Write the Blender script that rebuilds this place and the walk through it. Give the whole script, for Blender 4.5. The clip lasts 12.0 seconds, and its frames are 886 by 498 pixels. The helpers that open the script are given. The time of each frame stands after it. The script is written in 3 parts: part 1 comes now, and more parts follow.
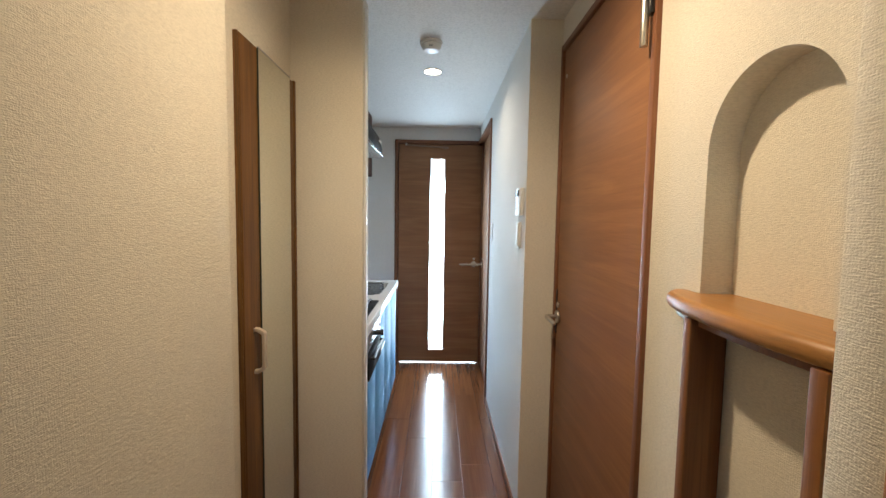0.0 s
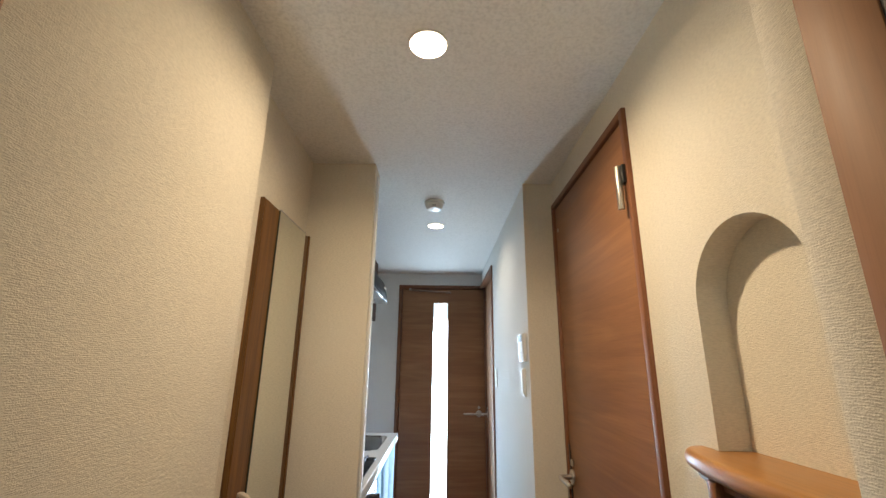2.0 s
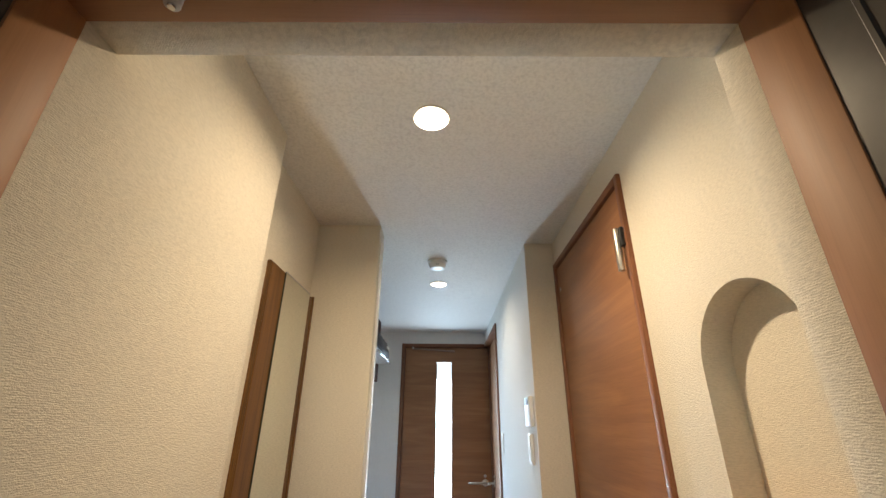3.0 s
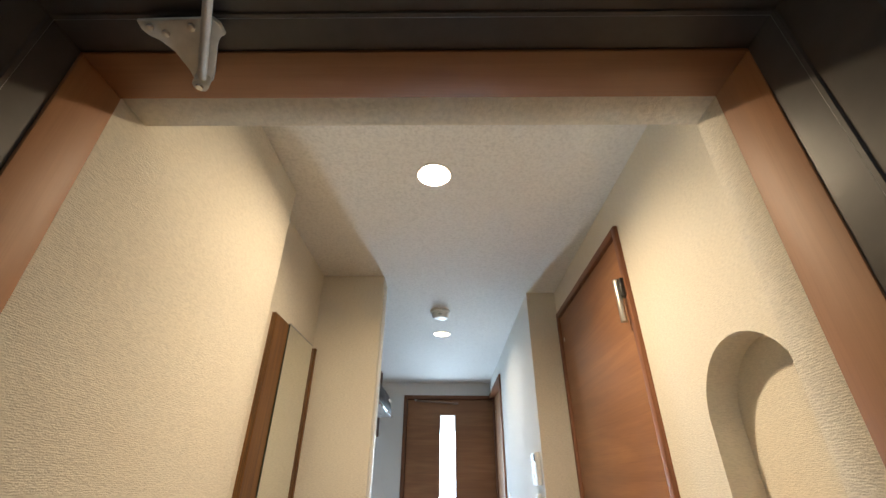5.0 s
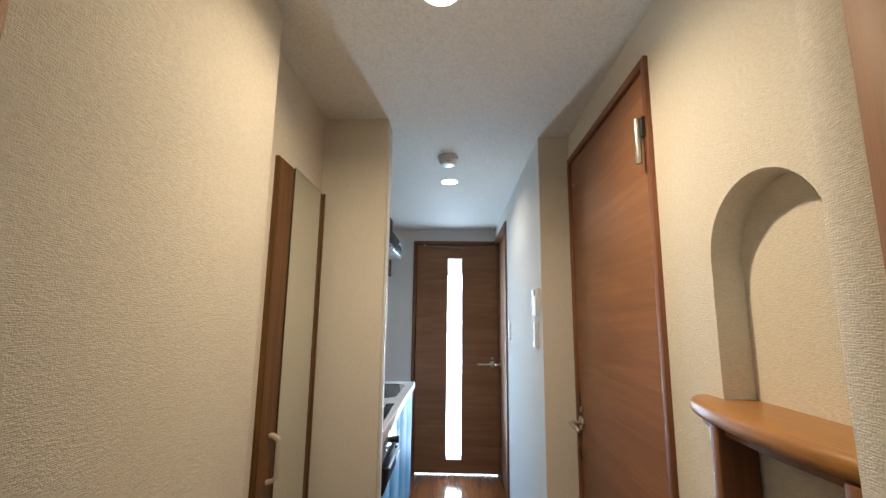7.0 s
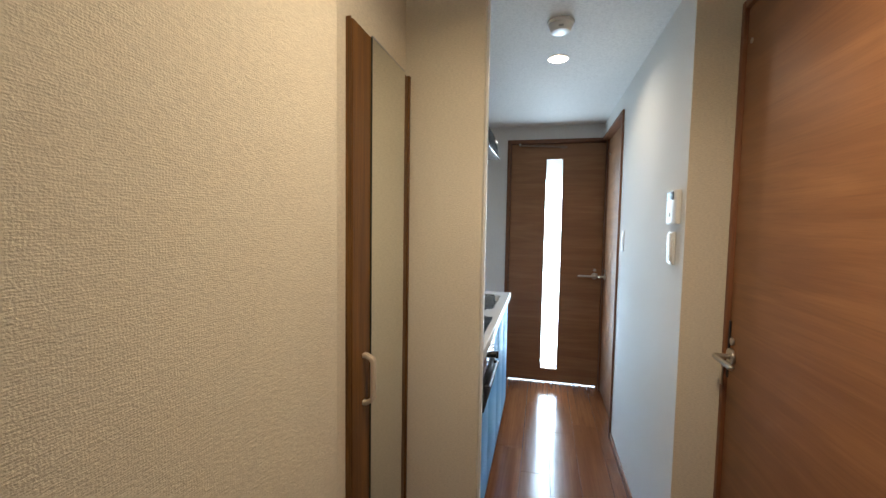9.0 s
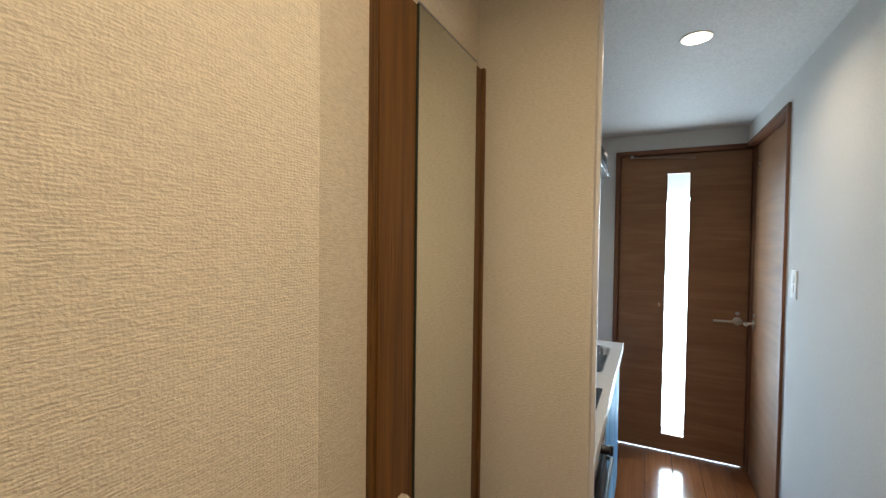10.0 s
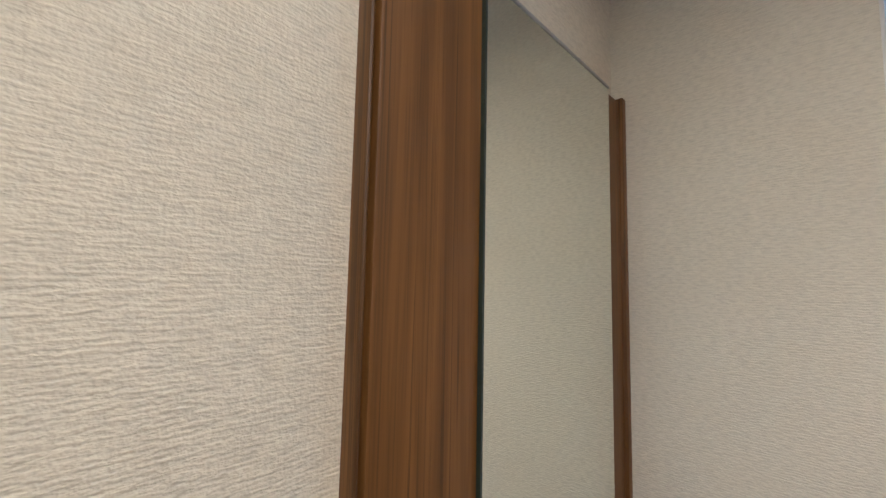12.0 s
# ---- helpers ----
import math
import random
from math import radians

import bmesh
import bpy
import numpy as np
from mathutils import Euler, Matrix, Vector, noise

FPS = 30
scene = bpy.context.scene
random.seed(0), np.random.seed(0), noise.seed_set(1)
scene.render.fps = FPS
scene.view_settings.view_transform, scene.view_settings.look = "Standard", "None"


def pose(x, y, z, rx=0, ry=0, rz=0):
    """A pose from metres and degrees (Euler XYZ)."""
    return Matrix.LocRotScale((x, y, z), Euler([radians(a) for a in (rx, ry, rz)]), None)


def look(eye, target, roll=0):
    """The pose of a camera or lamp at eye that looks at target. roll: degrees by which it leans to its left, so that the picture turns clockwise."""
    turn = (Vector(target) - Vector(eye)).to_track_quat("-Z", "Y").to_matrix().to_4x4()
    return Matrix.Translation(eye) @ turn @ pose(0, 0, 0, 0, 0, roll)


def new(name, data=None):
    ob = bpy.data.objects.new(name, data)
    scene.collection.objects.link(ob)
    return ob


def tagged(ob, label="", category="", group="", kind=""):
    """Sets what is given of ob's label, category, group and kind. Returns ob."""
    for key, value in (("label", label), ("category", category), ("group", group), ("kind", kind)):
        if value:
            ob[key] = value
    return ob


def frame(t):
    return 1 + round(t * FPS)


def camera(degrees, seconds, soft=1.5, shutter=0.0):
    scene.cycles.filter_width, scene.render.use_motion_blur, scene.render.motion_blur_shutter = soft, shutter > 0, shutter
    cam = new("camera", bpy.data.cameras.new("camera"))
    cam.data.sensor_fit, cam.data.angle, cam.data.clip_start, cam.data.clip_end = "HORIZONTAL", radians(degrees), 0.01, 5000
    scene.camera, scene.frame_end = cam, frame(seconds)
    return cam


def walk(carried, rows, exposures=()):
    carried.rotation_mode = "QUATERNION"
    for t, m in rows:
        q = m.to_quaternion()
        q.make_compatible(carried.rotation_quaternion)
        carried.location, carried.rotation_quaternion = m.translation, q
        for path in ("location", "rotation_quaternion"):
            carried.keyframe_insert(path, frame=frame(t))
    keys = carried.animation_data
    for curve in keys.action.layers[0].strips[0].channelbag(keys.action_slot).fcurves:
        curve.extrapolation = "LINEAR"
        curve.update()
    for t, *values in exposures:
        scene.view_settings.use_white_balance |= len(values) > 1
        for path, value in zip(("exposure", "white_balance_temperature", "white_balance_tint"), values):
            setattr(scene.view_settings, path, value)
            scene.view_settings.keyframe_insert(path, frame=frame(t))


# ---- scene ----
cam = camera(93.7, 12.0)
PATH = [
    (0, (0.162, 0.114, 1.327), (0.19, 2.109, 1.185), 0.9),
    (0.5, (0.16, 0.107, 1.332), (0.19, 2.106, 1.366), 0.8),
    (1, (0.163, 0.096, 1.336), (0.189, 2.085, 1.548), 0.7),
    (1.5, (0.165, 0.088, 1.339), (0.18, 2.052, 1.716), 0.7),
    (2, (0.164, 0.082, 1.340), (0.168, 2.011, 1.869), 0.7),
    (2.5, (0.164, 0.075, 1.344), (0.157, 1.962, 2.008), 0.8),
    (3, (0.164, 0.060, 1.352), (0.15, 1.902, 2.132), 0.6),
    (3.5, (0.163, 0.048, 1.356), (0.146, 1.845, 2.234), 0.4),
    (3.7, (0.16, 0.042, 1.357), (0.146, 1.822, 2.267), 0.2),
    (4.5, (0.161, 0.036, 1.357), (0.141, 1.768, 2.35), 0.4),
    (5.3, (0.163, 0.033, 1.355), (0.135, 1.797, 2.296), 0.4),
    (5.5, (0.162, 0.036, 1.356), (0.135, 1.825, 2.249), 0.3),
    (6, (0.163, 0.046, 1.354), (0.127, 1.905, 2.090), 0.3),
    (6.5, (0.163, 0.054, 1.352), (0.115, 1.979, 1.890), 0.4),
    (7, (0.162, 0.068, 1.341), (0.102, 2.041, 1.660), 0.7),
    (7.2, (0.162, 0.072, 1.338), (0.094, 2.057, 1.577), 0.5),
    (8.8, (0.087, 0.272, 1.341), (-0.298, 2.229, 1.197), 1.1),
    (9, (0.074, 0.334, 1.344), (-0.388, 2.275, 1.214), 0.9),
    (9.5, (0.042, 0.581, 1.385), (-0.64, 2.459, 1.298), 0.8),
    (10, (-0.011, 0.742, 1.421), (-0.898, 2.534, 1.370), 0.7),
    (10.5, (-0.094, 0.915, 1.446), (-1.161, 2.606, 1.493), 0.5),
    (11, (-0.162, 1.062, 1.524), (-1.345, 2.673, 1.587), 0.1),
    (11.5, (-0.178, 1.106, 1.551), (-1.481, 2.612, 1.745), 0.3),
    (12, (-0.164, 1.090, 1.555), (-1.522, 2.547, 1.734), 1.2),
]
walk(cam, [(t, look(eye, target, roll)) for t, eye, target, roll in PATH], [
    (0, 0.72, 6450, 10), (2, 0.6, 6420, 10), (3.5, 0.8, 6350, 10), (5.5, 0.82, 6250, 10), (7, 0.62, 6150, 10), (9, 0.58, 6420, 10), (10, 0.32, 6650, 10), (10.5, 0.38, 6950, 10), (11, 0.64, 5800, 10), (11.5, 0.72, 5200, 10), (12, 0.64, 4900, 10)])

# ---- world, sun, lamps ----
world = bpy.data.worlds.new("world")
scene.world = world
world.use_nodes = True
wn = world.node_tree
sky = wn.nodes.new("ShaderNodeTexSky")
sky.sky_type, sky.sun_disc, sky.sun_elevation, sky.sun_rotation = "NISHITA", False, radians(50), radians(200)
wn.links.new(sky.outputs[0], wn.nodes["Background"].inputs[0])
wn.nodes["Background"].inputs[1].default_value = 0.1


def lamp(name, kind, energy, colour, m, size=0.1, size_y=None, shape="DISK", spread=180):
    data = bpy.data.lights.new(name, kind)
    data.energy, data.color = energy, colour
    if kind == "AREA":
        data.shape, data.size, data.spread = shape, size, radians(spread)
        if size_y:
            data.size_y = size_y
    ob = new(name, data)
    ob.matrix_world = m
    return ob


sun = lamp("sun", "SUN", 2.5, (1, 0.95, 0.88), look((0, 12, 12), (0, 5, 0)))
sun.data.angle = radians(0.5)
WARM = (1.0, 0.77, 0.5)
lamp("entry_downlight_lamp", "AREA", 3.85, WARM, pose(0.121, 0.982, 2.148, -2, 0, 0), 0.07, spread=176)
# the slanted bulb throws its beam towards the niche side
lamp("entry_downlight_beam", "AREA", 1.8, WARM, pose(0.121, 0.982, 2.146, 2, -14, 0), 0.05, spread=118)
lamp("kitchen_downlight_lamp", "AREA", 2.3, (1.0, 0.86, 0.68), pose(0.124, 2.46, 2.148), 0.07, spread=160)
# daylight: through the glass strip of the hall door, and in the living room's window
DAY = (0.62, 0.83, 1.0)
lamp("glass_strip_daylight", "AREA", 11.0, DAY, look((0.158, 3.912, 1.0), (0.158, 2, 0.8)), 0.14, 1.75, "RECTANGLE")
lamp("window_daylight", "AREA", 150, DAY, look((0.15, 7.12, 1.02), (0.15, 5, 1.02)), 1.9, 1.96, "RECTANGLE")


# ---- materials ----
def mat(name, colour=(0.8, 0.8, 0.8), rough=0.5, metal=0.0, **more):
    m = bpy.data.materials.new(name)
    m.use_nodes = True
    b = m.node_tree.nodes["Principled BSDF"]
    b.inputs["Base Color"].default_value = (*colour, 1)
    b.inputs["Roughness"].default_value = rough
    b.inputs["Metallic"].default_value = metal
    for key, v in more.items():
        b.inputs[key.replace("_", " ").title().replace("Ior", "IOR")].default_value = v
    return m


class N:
    """Short hand for a material's nodes."""

    def __init__(self, m):
        self.t = m.node_tree
        self.b = self.t.nodes["Principled BSDF"]

    def add(self, kind, **inputs):
        n = self.t.nodes.new(kind)
        for k, v in inputs.items():
            n.inputs[k.replace("_", " ")].default_value = v
        return n

    def link(self, a, b):
        self.t.links.new(a, b)

    def coords(self, scale, shift=None):
        c = self.add("ShaderNodeTexCoord")
        mp = self.add("ShaderNodeMapping")
        mp.inputs["Scale"].default_value = scale
        self.link(c.outputs["Object"], mp.inputs["Vector"])
        if shift is not None:
            self.link(shift, mp.inputs["Location"])
        return mp.outputs[0]

    def noise(self, vec, scale=1.0, detail=3.0, rough=0.55, distortion=0.0):
        n = self.add("ShaderNodeTexNoise", Scale=scale, Detail=detail, Roughness=rough, Distortion=distortion)
        self.link(vec, n.inputs["Vector"])
        return n.outputs[0]

    def ramp(self, fac, stops):
        r = self.add("ShaderNodeValToRGB")
        while len(r.color_ramp.elements) < len(stops):
            r.color_ramp.elements.new(0.5)
        for e, (p, c) in zip(r.color_ramp.elements, stops):
            e.position, e.color = p, (*c, 1) if len(c) == 3 else c
        self.link(fac, r.inputs[0])
        return r.outputs[0]

    def mix(self, fac, a, b, blend="MIX"):
        n = self.t.nodes.new("ShaderNodeMix")
        n.data_type, n.blend_type = "RGBA", blend
        for s, v in ((n.inputs["Factor"], fac), (n.inputs[6], a), (n.inputs[7], b)):
            if isinstance(v, (int, float)):
                s.default_value = v
            elif isinstance(v, tuple):
                s.default_value = (*v, 1)
            else:
                self.link(v, s)
        return n.outputs[2]

    def maths(self, op, a, b=0.0):
        n = self.t.nodes.new("ShaderNodeMath")
        n.operation = op
        for s, v in zip(n.inputs, (a, b)):
            if isinstance(v, (int, float)):
                s.default_value = v
            else:
                self.link(v, s)
        return n.outputs[0]

    def bump(self, height, strength=0.3, distance=0.001):
        n = self.add("ShaderNodeBump", Strength=strength, Distance=distance)
        self.link(height, n.inputs["Height"])
        self.link(n.outputs[0], self.b.inputs["Normal"])

    def colour(self, c):
        self.link(c, self.b.inputs["Base Color"])

    def roughness(self, fac, lo, hi):
        n = self.add("ShaderNodeMapRange", To_Min=lo, To_Max=hi)
        self.link(fac, n.inputs["Value"])
        self.link(n.outputs[0], self.b.inputs["Roughness"])


def wallpaper(name, colour, strength, distance=0.0012):
    """Woven vinyl paper: wavy weft rows, broken warp columns and slubs of uneven height."""
    m = mat(name, colour, 0.78)
    n = N(m)
    c = n.add("ShaderNodeTexCoord")
    xyz = n.add("ShaderNodeSeparateXYZ")
    n.link(c.outputs["Object"], xyz.inputs[0])
    across = n.maths("ADD", xyz.outputs[0], xyz.outputs[1])
    drift = n.noise(n.coords((38, 38, 30)), 1, 2, 0.6)
    jitter = n.noise(n.coords((150, 150, 210)), 1, 2, 0.6)
    bend = n.maths("ADD", n.maths("MULTIPLY", drift, 7.0), n.maths("MULTIPLY", jitter, 7.0))
    weft = n.maths("SINE", n.maths("ADD", n.maths("MULTIPLY", xyz.outputs[2], 2 * math.pi / 0.0026), bend))
    warp = n.maths("SINE", n.maths("ADD", n.maths("MULTIPLY", across, 2 * math.pi / 0.0037), n.maths("MULTIPLY", bend, 1.3)))
    slub = n.noise(n.coords((115, 115, 440)), 1, 2, 0.55, 0.3)
    knot = n.noise(n.coords((430, 430, 520)), 1, 1, 0.5)
    h = n.maths("ADD", n.maths("MULTIPLY", weft, 0.12), n.maths("MULTIPLY", warp, 0.07))
    h = n.maths("ADD", h, n.maths("ADD", n.maths("MULTIPLY", slub, 1.7), n.maths("MULTIPLY", knot, 1.0)))
    n.bump(h, strength, distance)
    slub = n.maths("ADD", slub, n.maths("MULTIPLY", weft, 0.05))
    blot = n.noise(n.coords((3, 3, 2.2)), 1, 4)
    # shade between the slubs is painted in: low spots get darker colour
    low = n.mix(n.ramp(slub, [(0.3, (0, 0, 0)), (0.62, (1, 1, 1))]), tuple(v * 0.82 for v in colour), colour)
    n.colour(n.mix(n.ramp(blot, [(0.35, (0, 0, 0)), (0.7, (0.35, 0.35, 0.35))]), low, tuple(v * 0.93 for v in colour)))
    return m


def wood(name, light, dark, along="z", rough=0.35, coat=0.0, figure=1.0, fine=1.0, vary=False, veins=0.35):
    """Veneer with long grain, a broad figure and fine pores; along: the grain's direction."""
    m = mat(name, light, rough, coat_weight=coat, coat_roughness=0.12)
    n = N(m)

    def sc(a, b):
        return tuple(a if ax == along else b for ax in "xyz")

    shift = None
    if vary:
        info = n.add("ShaderNodeObjectInfo")
        cx = n.add("ShaderNodeCombineXYZ")
        n.link(n.maths("MULTIPLY", info.outputs["Random"], 37.0), cx.inputs[0])
        n.link(n.maths("MULTIPLY", info.outputs["Random"], 11.0), cx.inputs[1])
        shift = cx.outputs[0]
    grain = n.noise(n.coords(sc(1.6, 46), shift), 1, 5, 0.62, 0.8)
    broad = n.noise(n.coords(sc(0.8, 7), shift), 1, 3, 0.5, 1.2 * figure)
    pores = n.noise(n.coords(sc(9, 420), shift), 1, 2, 0.6)
    mid = tuple((a + b) / 2 for a, b in zip(light, dark))
    c = n.ramp(grain, [(0.3, dark), (0.5, mid), (0.68, light)])
    c = n.mix(n.ramp(broad, [(0.36, (0, 0, 0)), (0.66, (0.55, 0.55, 0.55))]), c, tuple(v * 0.72 for v in dark))
    c = n.mix(n.ramp(pores, [(0.3, (0.38 * fine,) * 3), (0.48, (0, 0, 0))]), c, tuple(v * 0.5 for v in dark))
    vein = n.noise(n.coords(sc(1.1, 120), shift), 1, 3, 0.55, 1.6)
    c = n.mix(n.ramp(vein, [(0.55, (0, 0, 0)), (0.62, (veins,) * 3), (0.66, (0, 0, 0))]), c, tuple(v * 0.35 for v in dark))
    if vary:
        c = n.mix(n.maths("MULTIPLY", info.outputs["Random"], 0.3), c, tuple(v * 0.8 for v in mid))
    n.colour(c)
    n.roughness(grain, rough * 0.85, rough * 1.2)
    n.bump(pores, 0.12 * fine, 0.0004)
    return m


def worn(name, colour, rough, metal=0.0, scale=30, amount=0.12, bump=0.05, **more):
    """Plain finish with slight cloudiness and smears."""
    m = mat(name, colour, rough, metal, **more)
    n = N(m)
    a = n.noise(n.coords((scale, scale, scale)), 1, 4)
    n.colour(n.mix(n.ramp(a, [(0.35, (0, 0, 0)), (0.75, (1, 1, 1))]), colour, tuple(v * (1 - amount) for v in colour)))
    n.roughness(a, rough * 0.75, min(1, rough * 1.3))
    if bump:
        n.bump(n.noise(n.coords((scale * 20,) * 3), 1, 2), bump, 0.0003)
    return m


PAPER = wallpaper("cream_wallpaper", (0.79, 0.74, 0.63), 0.47)
PAPER_WHITE = wallpaper("white_wallpaper", (0.82, 0.81, 0.78), 0.3)
CEILING = wallpaper("ceiling_paper", (0.82, 0.81, 0.78), 0.05)
DOOR_WOOD = wood("door_veneer", (0.37, 0.18, 0.078), (0.285, 0.125, 0.052), "y", 0.52, 0.0, 2.4, 0.5, False, 0.12)
DOOR_WOOD_X = wood("far_door_veneer", (0.37, 0.18, 0.078), (0.285, 0.125, 0.052), "x", 0.52, 0.0, 2.4, 0.5, False, 0.12)
FRAME_WOOD = wood("casing_wood", (0.29, 0.115, 0.048), (0.18, 0.065, 0.025), "z", 0.52, 0.0, 0.5)
HEAD_WOOD = wood("casing_head_wood", (0.29, 0.115, 0.048), (0.18, 0.065, 0.025), "y", 0.52, 0.0, 0.5)
HEAD_WOOD_X = wood("casing_head_wood_x", (0.29, 0.115, 0.048), (0.18, 0.065, 0.025), "x", 0.52, 0.0, 0.5)
STILE_WOOD = wood("mirror_door_wood", (0.25, 0.115, 0.024), (0.105, 0.044, 0.0078), "z", 0.48, 0.0, 1.2, 0.9, False, 0.7)
JAMB_WOOD = wood("entrance_jamb_wood", (0.41, 0.19, 0.075), (0.32, 0.14, 0.05), "z", 0.55, 0.0, 0.5, 0.4, False, 0.08)
JAMB_WOOD_X = wood("entrance_head_wood", (0.41, 0.19, 0.075), (0.32, 0.14, 0.05), "x", 0.55, 0.0, 0.5, 0.4, False, 0.08)
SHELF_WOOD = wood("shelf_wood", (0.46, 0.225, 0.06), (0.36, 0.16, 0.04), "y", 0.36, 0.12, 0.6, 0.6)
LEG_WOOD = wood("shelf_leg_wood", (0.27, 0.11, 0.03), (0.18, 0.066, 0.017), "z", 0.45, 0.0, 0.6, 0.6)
FLOOR_WOOD = wood("floor_wood", (0.27, 0.098, 0.036), (0.17, 0.058, 0.02), "y", 0.17, 0.35, 0.8, 0.8, True)
MIRROR = mat("mirror_silver", (0.86, 0.88, 0.83), 0.012, 1.0)
EDGE_GREEN = mat("mirror_edge", (0.03, 0.045, 0.035), 0.3)
CHROME = worn("chrome", (0.72, 0.71, 0.68), 0.16, 1.0, 60, 0.1, 0)
SATIN = worn("satin_metal", (0.62, 0.59, 0.54), 0.34, 1.0, 80, 0.12, 0.03)
DARK_STEEL = worn("dark_painted_steel", (0.07, 0.062, 0.055), 0.34, 0.0, 25, 0.2, 0.05, specular_ior_level=0.4)
# rubber of the gasket; also the painted shade in the mirror door's gap
GASKET_AND_GAP = worn("black_rubber_and_gap_shade", (0.012, 0.012, 0.013), 0.6)
CLOSER = worn("closer_paint", (0.66, 0.62, 0.54), 0.42, 0.0, 50, 0.15, 0.05)
PLASTIC = worn("white_plastic", (0.84, 0.83, 0.8), 0.36, 0, 40, 0.05, 0.03)
BLACK = worn("black_plastic", (0.012, 0.012, 0.013), 0.3, 0, 40, 0.2, 0.03)
HOOD_BLACK = worn("hood_black_paint", (0.014, 0.013, 0.013), 0.45, 0, 40, 0.2, 0, ior=1.08)
STEEL = worn("stainless_steel", (0.6, 0.61, 0.62), 0.22, 1.0, 50, 0.1, 0.04)
COUNTER = worn("white_worktop", (0.8, 0.81, 0.81), 0.22, 0, 12, 0.06, 0.03)
FRONT = mat("blue_grey_cabinet_front", (0.15, 0.4, 0.68), 0.5, 0.0, ior=1.2)
CARCASS = worn("cabinet_carcass", (0.06, 0.06, 0.065), 0.5)
DARK_WOOD = wood("wall_cabinet_wood", (0.075, 0.032, 0.018), (0.04, 0.016, 0.009), "z", 0.5, 0.0)
DARK_WOOD.node_tree.nodes["Principled BSDF"].inputs["IOR"].default_value = 1.1
CONCRETE = worn("porch_concrete", (0.22, 0.21, 0.2), 0.85, 0, 9, 0.25, 0.4)
# unseen floor, made pale so that it bounces lamp light onto the ceiling
BOUNCE_TILE = worn("entry_bounce_tile", (0.62, 0.58, 0.52), 0.55, 0, 15, 0.2, 0.15)
GLASS = mat("frosted_pane", (0.96, 0.99, 1.0), 0.12, 0.0, transmission_weight=1.0, ior=1.45)
CLEAR = mat("clear_pane", (1, 1, 1), 0.0, 0.0, transmission_weight=1.0, ior=1.45)
HANDLE = worn("pale_satin_handle", (0.6, 0.52, 0.42), 0.38, 0.0, 60, 0.06, 0.02)
RAIL = worn("bronze_rail", (0.3, 0.2, 0.15), 0.4, 0.6, 60, 0.1, 0)
ALU = worn("grey_aluminium", (0.5, 0.5, 0.5), 0.4, 0.8, 40)
LENS = mat("lamp_lens", (1, 0.9, 0.75), 0.4, emission_color=(1, 0.85, 0.62, 1), emission_strength=8.0)


# ---- shapes ----
def box(x0, x1, y0, y1, z0, z1, bevel=0.0, seg=2, bm=None):
    own = bm is None
    bm = bm or bmesh.new()
    r = bmesh.ops.create_cube(bm, size=1, matrix=Matrix.LocRotScale(((x0 + x1) / 2, (y0 + y1) / 2, (z0 + z1) / 2), None, (x1 - x0, y1 - y0, z1 - z0)))
    if bevel:
        edges = list({e for v in r["verts"] for e in v.link_edges})
        bmesh.ops.bevel(bm, geom=edges, offset=bevel, segments=seg, profile=0.5, affect="EDGES")
    return bm


def boxes(*rows, bevel=0.0):
    bm = bmesh.new()
    for r in rows:
        box(*r, bevel=bevel, bm=bm)
    return bm


def rod(a, b, r, sides=16, r2=None, bm=None, bevel=0.0):
    bm = bm or bmesh.new()
    a, b = Vector(a), Vector(b)
    m = Matrix.Translation((a + b) / 2) @ (b - a).to_track_quat("Z", "Y").to_matrix().to_4x4()
    got = bmesh.ops.create_cone(bm, cap_ends=True, segments=sides, radius1=r, radius2=r if r2 is None else r2, depth=(b - a).length, matrix=m)
    if bevel:
        caps = [e for e in {e for v in got["verts"] for e in v.link_edges} if any(len(f.verts) > 4 for f in e.link_faces)]
        bmesh.ops.bevel(bm, geom=caps, offset=bevel, segments=2, profile=0.5, affect="EDGES")
    return bm


def tube(points, r, sides=10, bm=None):
    """A bent bar through the points, with round elbows."""
    bm = bm or bmesh.new()
    for a, b in zip(points, points[1:]):
        rod(a, b, r, sides, bm=bm)
    for p in points:
        bmesh.ops.create_uvsphere(bm, u_segments=sides, v_segments=sides // 2 + 1, radius=r, matrix=Matrix.Translation(p))
    return bm


def prism(outline, axis, lo, hi, bevel=0.0):
    """An outline in the plane across the axis, pushed from lo to hi. Outline pairs: x -> (y, z), y -> (x, z), z -> (x, y)."""
    def at(p, d):
        return {"x": (d, p[0], p[1]), "y": (p[0], d, p[1]), "z": (p[0], p[1], d)}[axis]
    bm = bmesh.new()
    a = [bm.verts.new(at(p, lo)) for p in outline]
    b = [bm.verts.new(at(p, hi)) for p in outline]
    k = len(outline)
    bm.faces.new(a), bm.faces.new(b)
    for i in range(k):
        bm.faces.new((a[i], a[(i + 1) % k], b[(i + 1) % k], b[i]))
    bmesh.ops.recalc_face_normals(bm, faces=bm.faces)
    if bevel:
        bmesh.ops.bevel(bm, geom=list(bm.edges), offset=bevel, segments=2, profile=0.5, affect="EDGES")
    return bm


